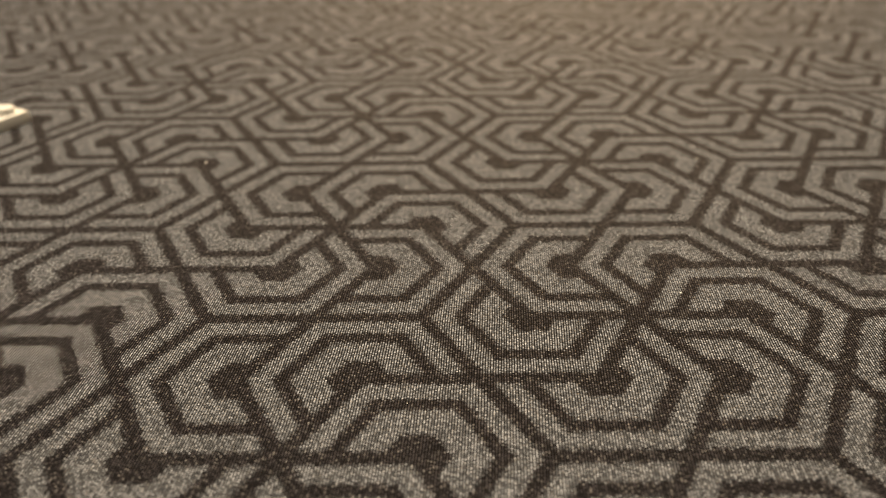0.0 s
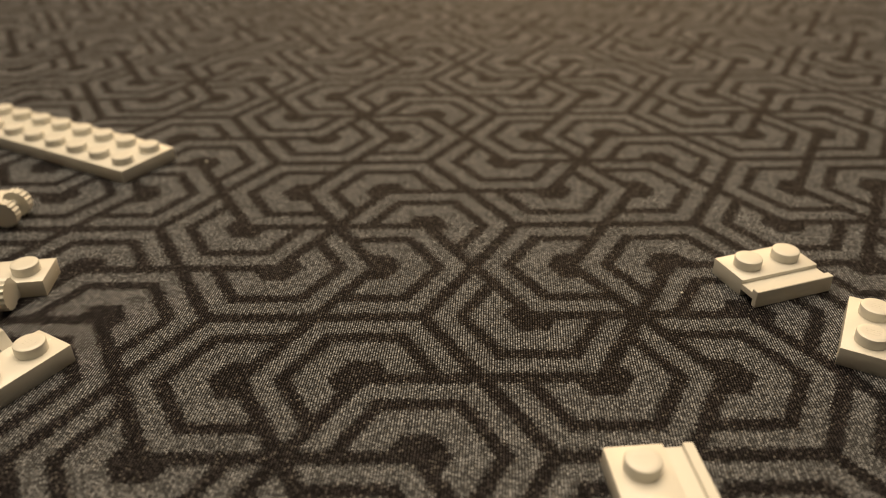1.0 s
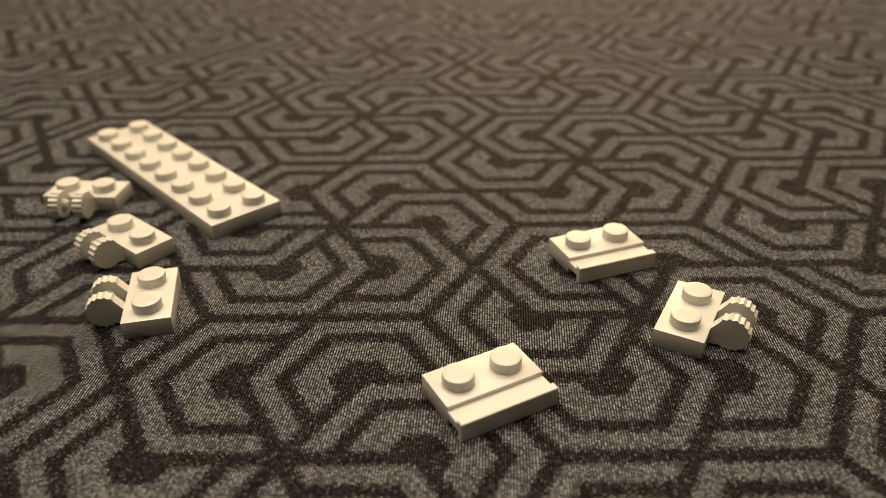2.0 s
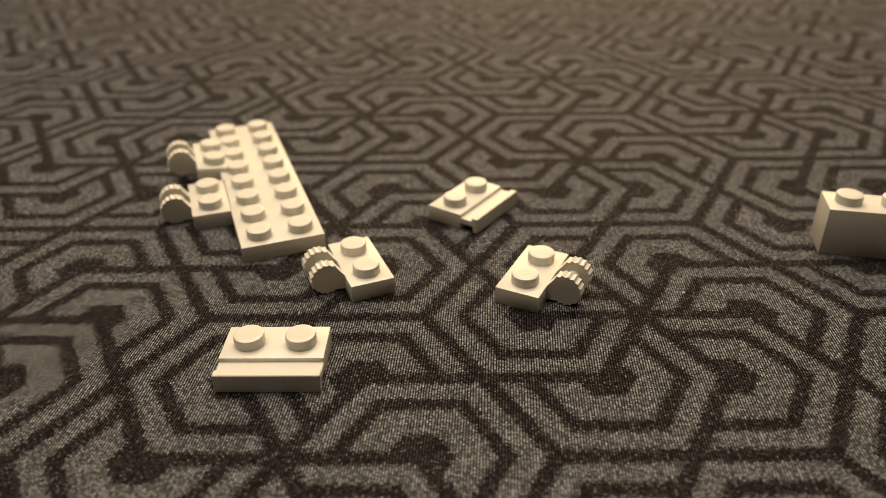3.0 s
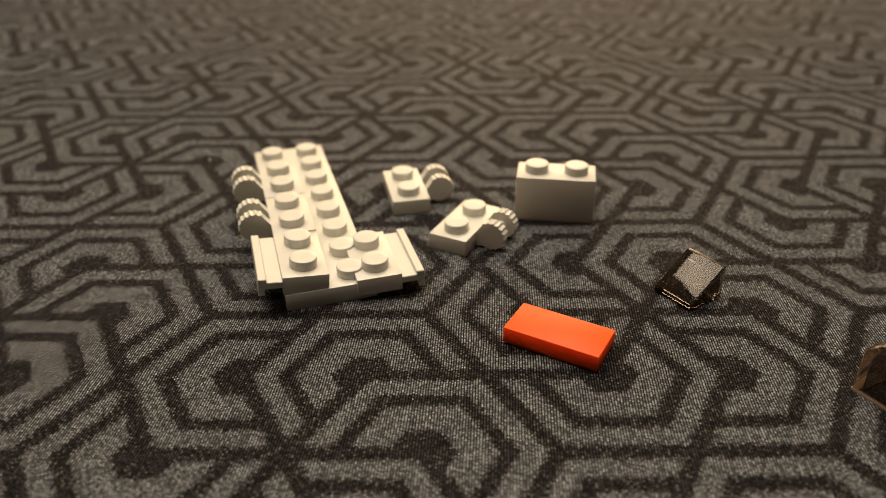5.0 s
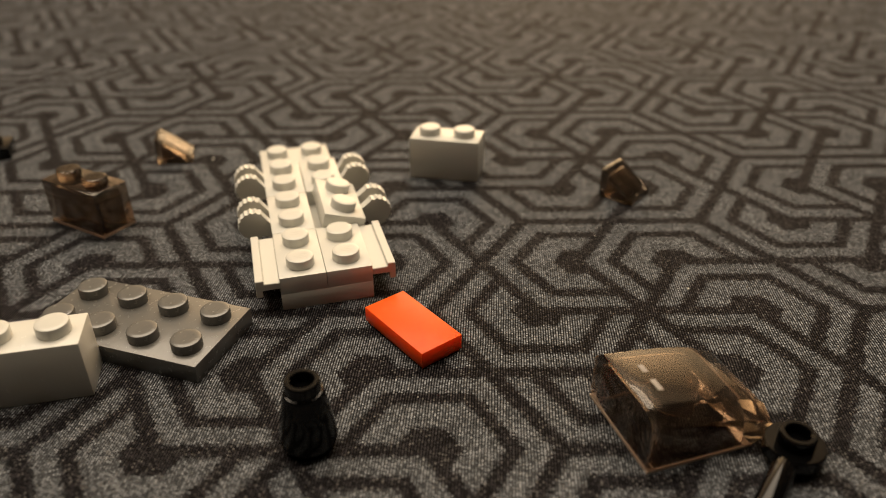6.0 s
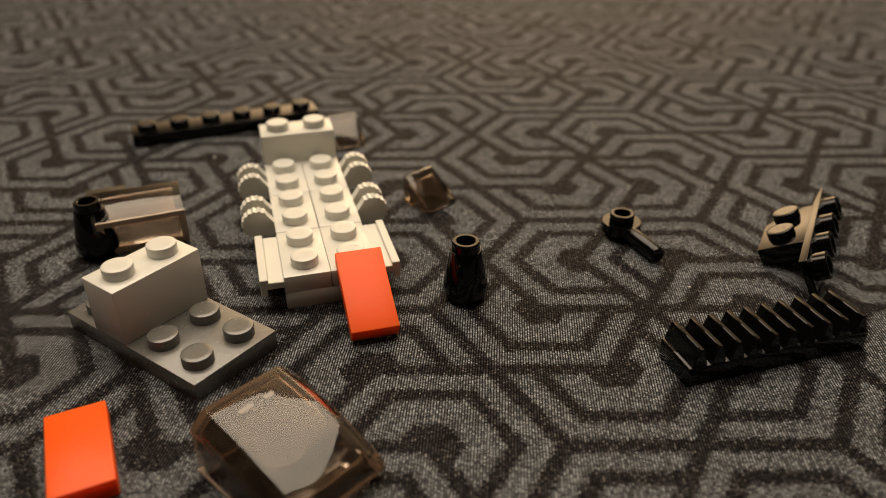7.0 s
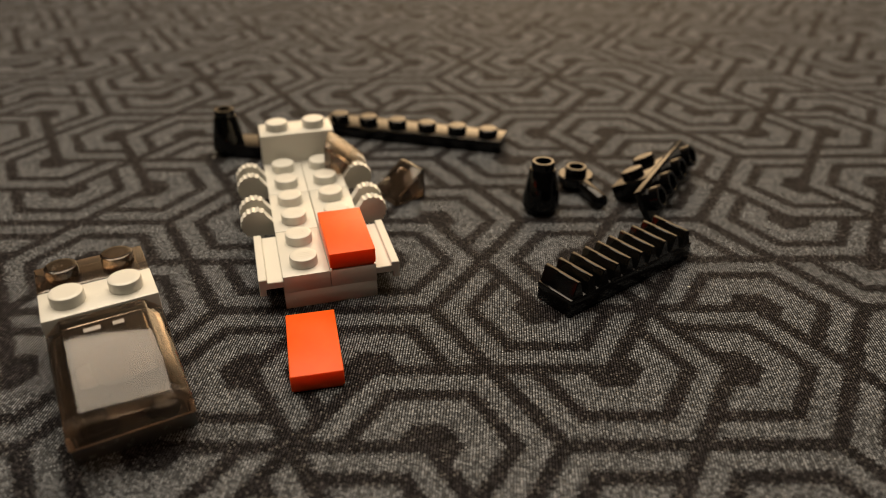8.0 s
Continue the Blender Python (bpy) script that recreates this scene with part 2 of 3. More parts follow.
# ---- room, table and cloth ----
def room():
    def slab(name, x0, x1, y0, y1, z0, z1, mat, label):
        bm = bmesh.new()
        box(bm, x0 * 1000, x1 * 1000, y0 * 1000, y1 * 1000, z0 * 1000, z1 * 1000, 0)
        ob = new(name, mesh_of(name, bm, mat))
        tagged(ob, label, "room", kind="structure")
    slab("floor", -2.0, 2.0, -1.6, 2.4, -0.85, -0.75, FLOOR, "brown wooden floor below the table")
    slab("wall_north", -2.0, 2.0, 2.4, 2.5, -0.75, 1.70, WALL, "plain beige painted wall")
    slab("wall_south", -2.0, 2.0, -1.7, -1.6, -0.75, 1.70, DIM, "plain unseen wall, near black to cut fill light")
    slab("wall_east", 2.0, 2.1, -1.7, 2.5, -0.75, 1.70, DIM, "plain unseen wall, near black to cut fill light")
    slab("wall_west", -2.1, -2.0, -1.7, 2.5, -0.75, 1.70, DIM, "plain unseen wall, near black to cut fill light")
    slab("ceiling", -2.1, 2.1, -1.7, 2.5, 1.70, 1.80, CEILING, "plain off-white ceiling")
    t = thing("table", "brown wooden table under a patterned cloth", "table")
    t.matrix_basis = pose(0, 0.25, -0.75)
    bm = bmesh.new()
    box(bm, -580, 580, -430, 430, 718, 746, 3)
    part("tabletop", mesh_of("tabletop", bm, WOOD), t)
    for sx in (-1, 1):
        for sy in (-1, 1):
            bm = bmesh.new()
            box(bm, sx * 540 - 25, sx * 540 + 25, sy * 390 - 25, sy * 390 + 25, 0, 717, 3)
            part("leg", mesh_of("leg", bm, WOOD), t)


def cloth():
    """The cloth is laid out in triangles: each woven key motif is four sixths of a hexagon round its own centre.
    ring grows from 0 at a motif's centre to 1 at its rim, edge from 0 at its two open sides; both belong to the corners of one joined sheet."""
    s, cx, cy = 18.42, -20.8, 137.4
    apo = s * math.sqrt(3) / 2
    verts, faces, ring, edge = [], [], [], []
    # centre offset in units of (s/2, apo) and the direction of the open third
    motifs = [(-1, 1, 0), (1, 1, 300), (2, 0, 240), (1, -1, 180), (-1, -1, 120), (-2, 0, 60)]
    for i in range(-14, 15):
        for j in range(-14, 15):
            ox, oy = cx + i * 3 * s, cy + (i % 2) * 2 * apo + j * 4 * apo
            if abs(ox) > 660 or not -270 < oy < 770:
                continue
            for a, b, gap in motifs:
                px, py = ox + a * s / 2, oy + b * apo
                for k in range(4):
                    d0 = math.radians(gap + 60 + 60 * k)
                    d1 = math.radians(gap + 120 + 60 * k)
                    n = len(verts)
                    for x, y in ((px, py), (px + s * math.cos(d0), py + s * math.sin(d0)), (px + s * math.cos(d1), py + s * math.sin(d1))):
                        verts.append((x * MM, y * MM, 0.0))
                    faces.append((n, n + 1, n + 2))
                    ring += [0.0, 1.0, 1.0]
                    edge += [0.0, 0.0, 1.0] if k == 0 else [0.0, 1.0, 0.0] if k == 3 else [1.0, 1.0, 1.0]
    me = bpy.data.meshes.new("tablecloth")
    me.from_pydata(verts, [], faces)
    for name, values in (("ring", ring), ("edge", edge)):
        at = me.attributes.new(name, "FLOAT", "CORNER")
        at.data.foreach_set("value", values)
    bm = bmesh.new()
    bm.from_mesh(me)
    bmesh.ops.remove_doubles(bm, verts=bm.verts, dist=0.00005)
    for co, no in (((0.60, 0, 0), (1, 0, 0)), ((-0.60, 0, 0), (-1, 0, 0)), ((0, 0.70, 0), (0, 1, 0)), ((0, -0.20, 0), (0, -1, 0))):
        bmesh.ops.bisect_plane(bm, geom=bm.verts[:] + bm.edges[:] + bm.faces[:], dist=1e-7, plane_co=co, plane_no=no, clear_outer=True)
    # the hem hangs down round the table's edge
    hem = [e for e in bm.edges if len(e.link_faces) == 1 and any(
        all(abs(v.co[axis] - at) < 1e-5 for v in e.verts) for axis, at in ((0, 0.60), (0, -0.60), (1, 0.70), (1, -0.20)))]
    hung = bmesh.ops.extrude_edge_only(bm, edges=hem)["geom"]
    for v in hung:
        if isinstance(v, bmesh.types.BMVert):
            v.co.z -= 0.16
    bm.to_mesh(me)
    bm.free()
    me.materials.append(CLOTH)
    ob = new("tablecloth", me)
    tagged(ob, "dark grey jacquard cloth with an interlocking hexagonal key pattern", "tablecloth", kind="structure")


def lint():
    """White specks of dust on the cloth."""
    bm = bmesh.new()
    for x, y, r in ((43.3, 111.8, 0.30), (-56.8, 170.8, 0.30), (-34.5, 158.5, 0.14), (63.0, 170.0, 0.15), (18.0, 96.0, 0.12), (-4.0, 84.0, 0.12), (30.0, 131.0, 0.10)):
        bmesh.ops.create_icosphere(bm, subdivisions=1, radius=r * MM, matrix=Matrix.Translation((x * MM, y * MM, 0.1 * MM)))
    ob = new("lint", mesh_of("lint", bm, WHITE))
    tagged(ob, "tiny white specks of lint on the dark cloth", "lint", kind="stuff")


room()
cloth()
lint()


def shell_mesh(name, outer, inner, mat, bevel=0.2):
    """A clear shell open below: rows of cross-sections (x, y, z in millimetres, from one foot over the top to the other foot), outside and inside."""
    bm = bmesh.new()
    loops = []
    for rows in (outer, inner):
        vs = [[bm.verts.new((x * MM, y * MM, z * MM)) for x, y, z in row] for row in rows]
        for a, b in zip(vs, vs[1:]):
            for i in range(len(a) - 1):
                bm.faces.new((a[i], a[i + 1], b[i + 1], b[i]))
        bm.faces.new(vs[0])
        bm.faces.new(vs[-1][::-1])
        loops.append([r[0] for r in vs] + [r[-1] for r in vs[::-1]])
    a, b = loops
    for i in range(len(a)):
        j = (i + 1) % len(a)
        bm.faces.new((a[i], a[j], b[j], b[i]))
    bmesh.ops.recalc_face_normals(bm, faces=bm.faces)
    sharp = [e for e in bm.edges if len(e.link_faces) == 2 and e.calc_face_angle(0) > 0.45]
    bmesh.ops.bevel(bm, geom=sharp, offset=bevel * MM, segments=2, profile=0.5, affect="EDGES")
    return mesh_of(name, bm, mat, 28)


# ---- the toy pieces; each lies with its base at z = 0 ----
def plate(name, nx, ny, mat, label, y_from_end=False):
    ob = thing(name, label, "toy plate")
    bm = bmesh.new()
    oy = 4 * ny if y_from_end else 0
    plate_shell(bm, -4 * nx, 4 * nx, -4 * ny + oy, 4 * ny + oy, 0, 3.2)
    part("body", mesh_of("plate_body", bm, mat), ob)
    add_studs(ob, mat, [(-4 * nx + 4 + 8 * i, -4 * ny + 4 + 8 * j + oy) for i in range(nx) for j in range(ny)], 3.2)
    return ob


def brick(name, mat, label):
    """A 1 x 2 brick, long along y, hollow below."""
    ob = thing(name, label, "toy brick")
    if mat == SMOKE:
        outer = [[(-3.95, y, 0), (-3.95, y, 9.6), (3.95, y, 9.6), (3.95, y, 0)] for y in (-7.95, 7.95)]
        inner = [[(-2.5, y, 0), (-2.5, y, 8.4), (2.5, y, 8.4), (2.5, y, 0)] for y in (-6.5, 6.5)]
        part("body", shell_mesh("clear_body", outer, inner, mat), ob)
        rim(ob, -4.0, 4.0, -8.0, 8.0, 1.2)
    else:
        bm = bmesh.new()
        box(bm, -3.95, 3.95, -7.95, 7.95, 0, 9.6, 0.2)
        part("body", mesh_of("brick_body", bm, mat), ob)
    add_studs(ob, mat, [(0, 4), (0, -4)], 9.6)
    return ob


def hinge_plate(label):
    """A 1 x 2 plate with two ribbed hinge fingers on its -x side."""
    ob = thing("hinge_plate", label, "toy hinge", "white hinge plates")
    bm = bmesh.new()
    plate_shell(bm, -4, 4, -8, 8, 0, 3.2)
    part("body", mesh_of("hinge_body", bm, WHITE), ob)
    add_studs(ob, WHITE, [(0, 4), (0, -4)], 3.2)
    for y0, y1 in ((-3.6, -1.6), (1.6, 3.6)):
        y = y1 if y1 < 0 else y0
        # a toothed disc on a short neck
        bm = bmesh.new()
        c, rad, n = (-7.05, 2.95), 2.8, 12
        pts = []
        for k in range(n * 2 + 1):
            a = math.radians(46 + 252 * k / (n * 2))
            rr = rad + (0.14 if k % 2 else -0.13)
            pts.append((c[0] + rr * math.cos(a), c[1] + rr * math.sin(a)))
        pts = [(-3.9, 3.1)] + pts + [(-3.9, 0.35)]
        prism(bm, pts[::-1], y0, y1)
        finger = part("hinge_finger", mesh_of("hinge_finger", bm, WHITE, 5), ob)
        bm = bmesh.new()
        lathe(bm, [(1.15, -0.45), (1.05, 0.5), (0.7, 0.85), (0, 0.95)], 14, mm(-7.05, y, 2.95, 90 if y > 0 else -90))
        part("hinge_nub", mesh_of("hinge_nub", bm, WHITE), finger)
    return ob


def rail_plate(label):
    """A 1 x 2 plate with a door rail on its -x side: a lower shelf and an upright lip, open below."""
    ob = thing("rail_plate", label, "toy plate", "white rail plates")
    bm = bmesh.new()
    plate_shell(bm, -4, 4, -8, 8, 0, 3.2)
    part("body", mesh_of("rail_body", bm, WHITE), ob)
    add_studs(ob, WHITE, [(0, 4), (0, -4)], 3.2)
    bm = bmesh.new()
    prism(bm, [(-3.9, 1.25), (-3.9, 2.5), (-6.6, 2.5), (-6.6, 3.2), (-8.0, 3.2), (-8.0, 0.0), (-6.9, 0.0), (-6.9, 1.25)][::-1], -7.95, 7.95)
    bmesh.ops.bevel(bm, geom=[e for e in bm.edges if e.calc_face_angle(0) > 1], offset=0.12 * MM, segments=1, affect="EDGES")
    part("rail", mesh_of("rail", bm, WHITE), ob)
    return ob


def tile(label):
    ob = thing("tile", label, "toy tile", "red tiles")
    bm = bmesh.new()
    box(bm, -3.95, 3.95, -7.95, 7.95, 0.45, 3.2, 0.2)
    part("body", mesh_of("tile_body", bm, RED), ob)
    bm = bmesh.new()
    box(bm, -3.65, 3.65, -7.65, 7.65, 0, 0.5, 0.05, 1)
    part("foot", mesh_of("tile_foot", bm, RED), ob)
    return ob


def cheese(label):
    """A 1 x 1 clear slope, hollow below, high along +y and thin along -y."""
    ob = thing("small_slope", label, "toy slope", "smoke slopes")
    outer = [[(-3.95, y, 0), (-3.95, y, z), (3.95, y, z), (3.95, y, 0)] for y, z in ((-3.95, 1.3), (3.1, 6.4), (3.95, 6.4))]
    inner = [[(-2.8, y, 0), (-2.8, y, z), (2.8, y, z), (2.8, y, 0)] for y, z in ((-2.3, 0.9), (2.3, 4.5), (2.8, 4.7))]
    part("body", shell_mesh("slope_body", outer, inner, SMOKE, 0.15), ob)
    return ob


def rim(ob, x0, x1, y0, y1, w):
    """Thin four-sided matt band on a clear shell's lower edge, painting its bright glint."""
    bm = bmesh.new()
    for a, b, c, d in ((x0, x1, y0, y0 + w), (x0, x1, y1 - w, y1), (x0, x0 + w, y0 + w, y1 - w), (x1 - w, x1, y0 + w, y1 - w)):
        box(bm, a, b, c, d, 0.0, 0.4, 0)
    part("rim", mesh_of("rim", bm, RIM_GLINT), ob, mm(0, 0, -0.02))


def canopy(label):
    """A 2 x 2 clear cockpit cover: a shell with canted sides, a curved top and a thin nose at -y."""
    ob = thing("canopy", label, "toy canopy")

    def arch(y, low, crease, top, half, half_top):
        return [(-half, y, low), (-half, y, crease), (-half_top, y, top), (half_top, y, top), (half, y, crease), (half, y, low)]
    outer = [arch(y, low, min(top - 0.4, crease), top, 7.9, 5.7) for y, low, crease, top in (
        (7.9, 0, 7.4, 9.4), (5, 0, 7.2, 9.1), (2, 0, 6.8, 8.75), (-1, 0, 6.3, 8.3), (-4, 0, 5.6, 7.7),
        (-5.5, 0, 5.1, 7.3), (-8, 0, 4.3, 6.3), (-9.4, 0.7, 3.7, 5.6), (-10.8, 1.5, 3.2, 4.7))]
    inner = [arch(y, 0, min(top - 0.3, crease), top, 6.7, 5.0) for y, crease, top in (
        (6.7, 6.3, 8.05), (4.5, 6.1, 7.85), (2, 5.8, 7.5), (-1, 5.2, 7.05), (-3.6, 4.5, 6.5), (-5, 4.0, 6.0), (-6.0, 3.4, 5.5), (-6.5, 2.9, 5.0), (-6.8, 2.5, 4.6))]
    shell = part("shell", shell_mesh("canopy_shell", outer, inner, SMOKE, 0.25), ob)
    bm = bmesh.new()
    lathe(bm, [(2.4, 0.0), (3.2, 0.0), (3.2, 3.3), (2.4, 3.3), (2.4, 0.0)], 32)
    bmesh.ops.recalc_face_normals(bm, faces=bm.faces)
    part("inner_tube", mesh_of("canopy_tube", bm, DEEP_SMOKE), shell, mm(0, 0, 3.15))
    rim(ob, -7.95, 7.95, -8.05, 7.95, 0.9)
    for x0, x1 in ((-2.9, -0.7), (0.9, 2.4)):
        bm = bmesh.new()
        box(bm, x0, x1, -0.4, 0.4, -0.05, 0.05, 0)
        part("moulded_mark", mesh_of("moulded_mark", bm, FROST), shell, mm(0, 4.1, 9.0, 6.5))
    return ob


def cone(label):
    ob = thing("toy_cone", label, "toy cone", "black cones")
    bm = bmesh.new()
    lathe(bm, [(0, 0), (3.2, 0), (3.2, 1.3), (3.9, 1.45), (3.95, 1.8), (3.85, 3.0), (2.75, 9.3), (2.6, 9.6), (2.4, 9.65)], 32)
    part("body", mesh_of("cone_body", bm, BLACK), ob)
    part("stud", HOLLOW, ob, mm(0, 0, 9.6))
    return ob


def round_plate(label):
    """A 1 x 1 round plate with a bar handle towards -y."""
    ob = thing("handle_plate", label, "toy plate")
    bm = bmesh.new()
    lathe(bm, [(0, 0), (2.9, 0), (2.9, 1.1), (3.75, 1.25), (3.95, 1.5), (3.95, 2.95), (3.75, 3.2), (0, 3.2)], 32)
    part("body", mesh_of("round_body", bm, BLACK), ob)
    part("stud", HOLLOW, ob, mm(0, 0, 3.2))
    bm = bmesh.new()
    lathe(bm, [(0, 3.2), (1.6, 3.2), (1.6, 11.6), (1.45, 11.9), (1.0, 12.0), (0, 12.0)], 20, mm(0, 0, 1.7, 90))
    box(bm, -1.0, 1.0, -6.2, -3.0, 0.8, 3.1, 0.2)
    part("handle", mesh_of("handle_bar", bm, BLACK), ob)
    return ob


def jumper(label):
    ob = thing("jumper_plate", label, "toy plate")
    bm = bmesh.new()
    plate_shell(bm, -4, 4, -8, 8, 0, 3.2)
    part("body", mesh_of("jumper_body", bm, BLACK), ob)
    part("stud", HOLLOW, ob, mm(0, 0, 3.2))
    return ob


def gear_rack(label):
    """A 1 x 4 rack with ten slanting teeth across a long base, long along y."""
    ob = thing("gear_rack", label, "toy gear rack")
    bm = bmesh.new()
    box(bm, -3.95, 3.95, -15.95, 15.95, 0, 3.5, 0.25)
    part("base", mesh_of("rack_base", bm, BLACK), ob)
    bm = bmesh.new()
    prism(bm, [(-1.35, 0), (-0.38, 3.1), (0.38, 3.1), (1.35, 0)][::-1], -3.9, 3.9, Matrix.Rotation(radians(90), 4, "Z"))
    bmesh.ops.bevel(bm, geom=list(bm.edges), offset=0.15 * MM, segments=1, affect="EDGES")
    tooth = mesh_of("tooth", bm, BLACK)
    for k in range(10):
        part("tooth", tooth, ob, mm(0, -14.2 + 28.4 * k / 9, 3.4))
    return ob


def bracket(label):
    """A 1 x 2 plate with a 1 x 4 panel hanging down along its +x side, tops flush, hollow studs outward."""
    ob = thing("bracket", label, "toy bracket")
    bm = bmesh.new()
    plate_shell(bm, -4, 4.2, -8, 8, 4.3, 7.5)
    part("body", mesh_of("bracket_body", bm, BLACK), ob)
    add_studs(ob, BLACK, [(0, 4), (0, -4)], 7.5)
    bm = bmesh.new()
    box(bm, 4.0, 5.4, -15.9, 15.9, 0.0, 7.5, 0.15)
    part("panel", mesh_of("bracket_panel", bm, BLACK), ob)
    bm = bmesh.new()
    lathe(bm, [(0, 0.9), (1.55, 0.9), (1.6, 2.3), (1.75, 2.45), (2.35, 2.45), (2.5, 2.3), (2.5, -0.1)], 24)
    side_stud = mesh_of("side_stud", bm, BLACK, 40)
    for y in (-12, -4, 4, 12):
        part("hollow_stud", side_stud, ob, mm(5.4, y, 4.1, 0, 90))
    return ob


body_plate = plate("long_plate", 2, 8, WHITE, "long white two-by-eight toy plate lying on the cloth", y_from_end=True)
hinge_a = hinge_plate("white toy hinge plate with two ribbed fingers")
hinge_b = copy_thing(hinge_a, Matrix())
hinge_c = copy_thing(hinge_a, Matrix())
hinge_d = copy_thing(hinge_a, Matrix())
rail_a = rail_plate("white toy plate with a sliding-door rail")
rail_b = copy_thing(rail_a, Matrix())
tail_brick = tagged(brick("brick", WHITE, "white two-stud toy brick"), group="white bricks")
seat_brick = copy_thing(tail_brick, Matrix())
tagged(seat_brick, "white two-stud toy brick standing on the grey plate")
smoke_brick = brick("clear_brick", SMOKE, "clear smoke-brown two-stud toy brick")
red_a = tile("flat bright red-orange toy tile")
red_b = copy_thing(red_a, Matrix())
grey_plate = plate("grey_plate", 2, 4, GREY, "light grey two-by-four toy plate")
strip_plate = plate("strip_plate", 1, 6, BLACK, "glossy black one-by-six toy plate strip")
slope_a = cheese("small clear smoke-brown toy slope")
slope_b = copy_thing(slope_a, Matrix())
canopy_a = canopy("clear smoke-brown curved toy cockpit canopy")
cone_a = cone("small glossy black toy cone with hollow top")
cone_b = copy_thing(cone_a, Matrix())
handle_a = round_plate("glossy black round toy plate with a bar handle")
jumper_a = jumper("glossy black toy plate with one hollow stud")
rack_a = gear_rack("glossy black toy gear rack with ten teeth")
bracket_a = bracket("glossy black toy bracket with side studs")


def motions():
    """Key every piece: seconds, then x, y, z in millimetres and tilt, roll and turn in degrees."""
    def go(ob, *rows):
        walk(ob, [(t, mm(*r)) for t, *r in rows])
    go(body_plate, (0, -117.1, 193, 0, 0, 0, 62.3), (0.5, -92.9, 179.3, 0, 0, 0, 62.3), (1, -68.6, 165.5, 0, 0, 0, 61.1), (1.5, -50.7, 150.2, 0, 0, 0, 56.3), (1.7, -46, 144.3, 0, 0, 0, 51.8), (2.8, -27.9, 128, 0, 0, 0, 21.9), (3, -29.5, 126, 0, 0, 0, 20.3), (3.5, -27, 124.5, 0, 0, 0, 21.1), (4, -26.5, 112.7, 0, 0, 0, 7), (4.5, -19.5, 109.5, 0, 0, 0, 16), (4.7, -18.7, 109.2, 0, 0, 0, 16.8), (5.8, -19.2, 108.2, 0, 0, 0, 16), (6, -20.1, 108.3, 0, 0, 0, 15.1), (6.2, -20.8, 108.4, 0, 0, 0, 14.7), (6.5, -20.3, 108.5, 0, 0, 0, 14.8), (6.8, -19.6, 107.9, 0, 0, 0, 15.3), (8, -19.6, 107.9, 0, 0, 0, 15.3))
    go(hinge_a, (0, -118, 150, 0, 0, 0, 185), (0.7, -118, 150, 0, 0, 0, 185), (1, -96.5, 141.5, 0, 0, 0, 180), (1.5, -84.1, 143.1, 0, 0, 0, 177.6), (1.7, -81, 146.4, 0, 0, 0, 136.3), (2.8, -61, 160.1, 0, 0, 0, 20.6), (3, -53.4, 164.5, 1.2, 0, 6, 20), (3.2, -47.6, 161.6, 4.4, 0, 5, 21), (3.5, -45.1, 160.4, 3.2, 0, 0, 21.1), (4, -35.4, 152, 3.2, 0, 0, 7), (4.5, -34.4, 146.9, 3.2, 0, 0, 16), (4.7, -34.1, 146.4, 3.2, 0, 0, 16.8), (5.8, -34.1, 145.5, 3.2, 0, 0, 16), (6, -34.4, 145.9, 3.2, 0, 0, 15.1), (6.2, -34.8, 146.1, 3.2, 0, 0, 14.7), (6.5, -34.4, 146.1, 3.2, 0, 0, 14.8), (6.8, -34, 145.4, 3.2, 0, 0, 15.3), (8, -34, 145.4, 3.2, 0, 0, 15.3))
    go(hinge_b, (0, -104, 124, 0, 0, 0, 95), (0.7, -104, 124, 0, 0, 0, 95), (1, -78, 115.7, 0, 0, 0, 97.4), (1.5, -66.7, 117.2, 0, 0, 0, 77.2), (1.7, -63.9, 121.8, 0, 0, 0, 64.7), (2.8, -52, 143.6, 0, 0, 0, 23.9), (3, -48.8, 145, 0, 0, 0, 19.4), (3.2, -42.2, 145.6, 4.2, 0, 6, 20.5), (3.5, -39.4, 145.5, 3.2, 0, 0, 21.1), (4, -33.4, 136.1, 3.2, 0, 0, 7), (4.5, -30, 131.5, 3.2, 0, 0, 16), (4.7, -29.4, 131, 3.2, 0, 0, 16.8), (5.8, -29.6, 130.1, 3.2, 0, 0, 16), (6, -30.2, 130.4, 3.2, 0, 0, 15.1), (6.2, -30.8, 130.6, 3.2, 0, 0, 14.7), (6.5, -30.3, 130.6, 3.2, 0, 0, 14.8), (6.8, -29.8, 130, 3.2, 0, 0, 15.3), (8, -29.8, 130, 3.2, 0, 0, 15.3))
    go(hinge_c, (0, -92, 95, 0, 0, 0, -25), (0.7, -92, 95, 0, 0, 0, -25), (1, -64.2, 89.6, 0, 0, 0, -30.1), (1.5, -56.4, 96.4, 0, 0, 0, 5.4), (1.7, -53.3, 101.9, 0, 0, 0, 8.3), (2.8, -24.4, 117.3, 0, 0, 0, 28.5), (3, -14.3, 118.7, 0, 0, 0, 22), (3.5, -11.6, 119.7, 0, 0, 0, 116), (4, -3.6, 120.3, 0, 0, 0, 98), (4.5, 9.5, 119, 0, 0, 0, 73.1), (4.7, 9.5, 124.5, 0, 0, 0, 116), (5.3, -4, 136, 0, 0, 0, 165), (5.8, -16.7, 133.9, 3, 0, -10, 196), (6, -21.5, 132.8, 5, 0, -16, 195.1), (6.2, -23, 132.6, 3.2, 0, 0, 194.7), (6.5, -22.6, 132.7, 3.2, 0, 0, 194.8), (6.8, -22, 132.1, 3.2, 0, 0, 195.3), (8, -22, 132.1, 3.2, 0, 0, 195.3))
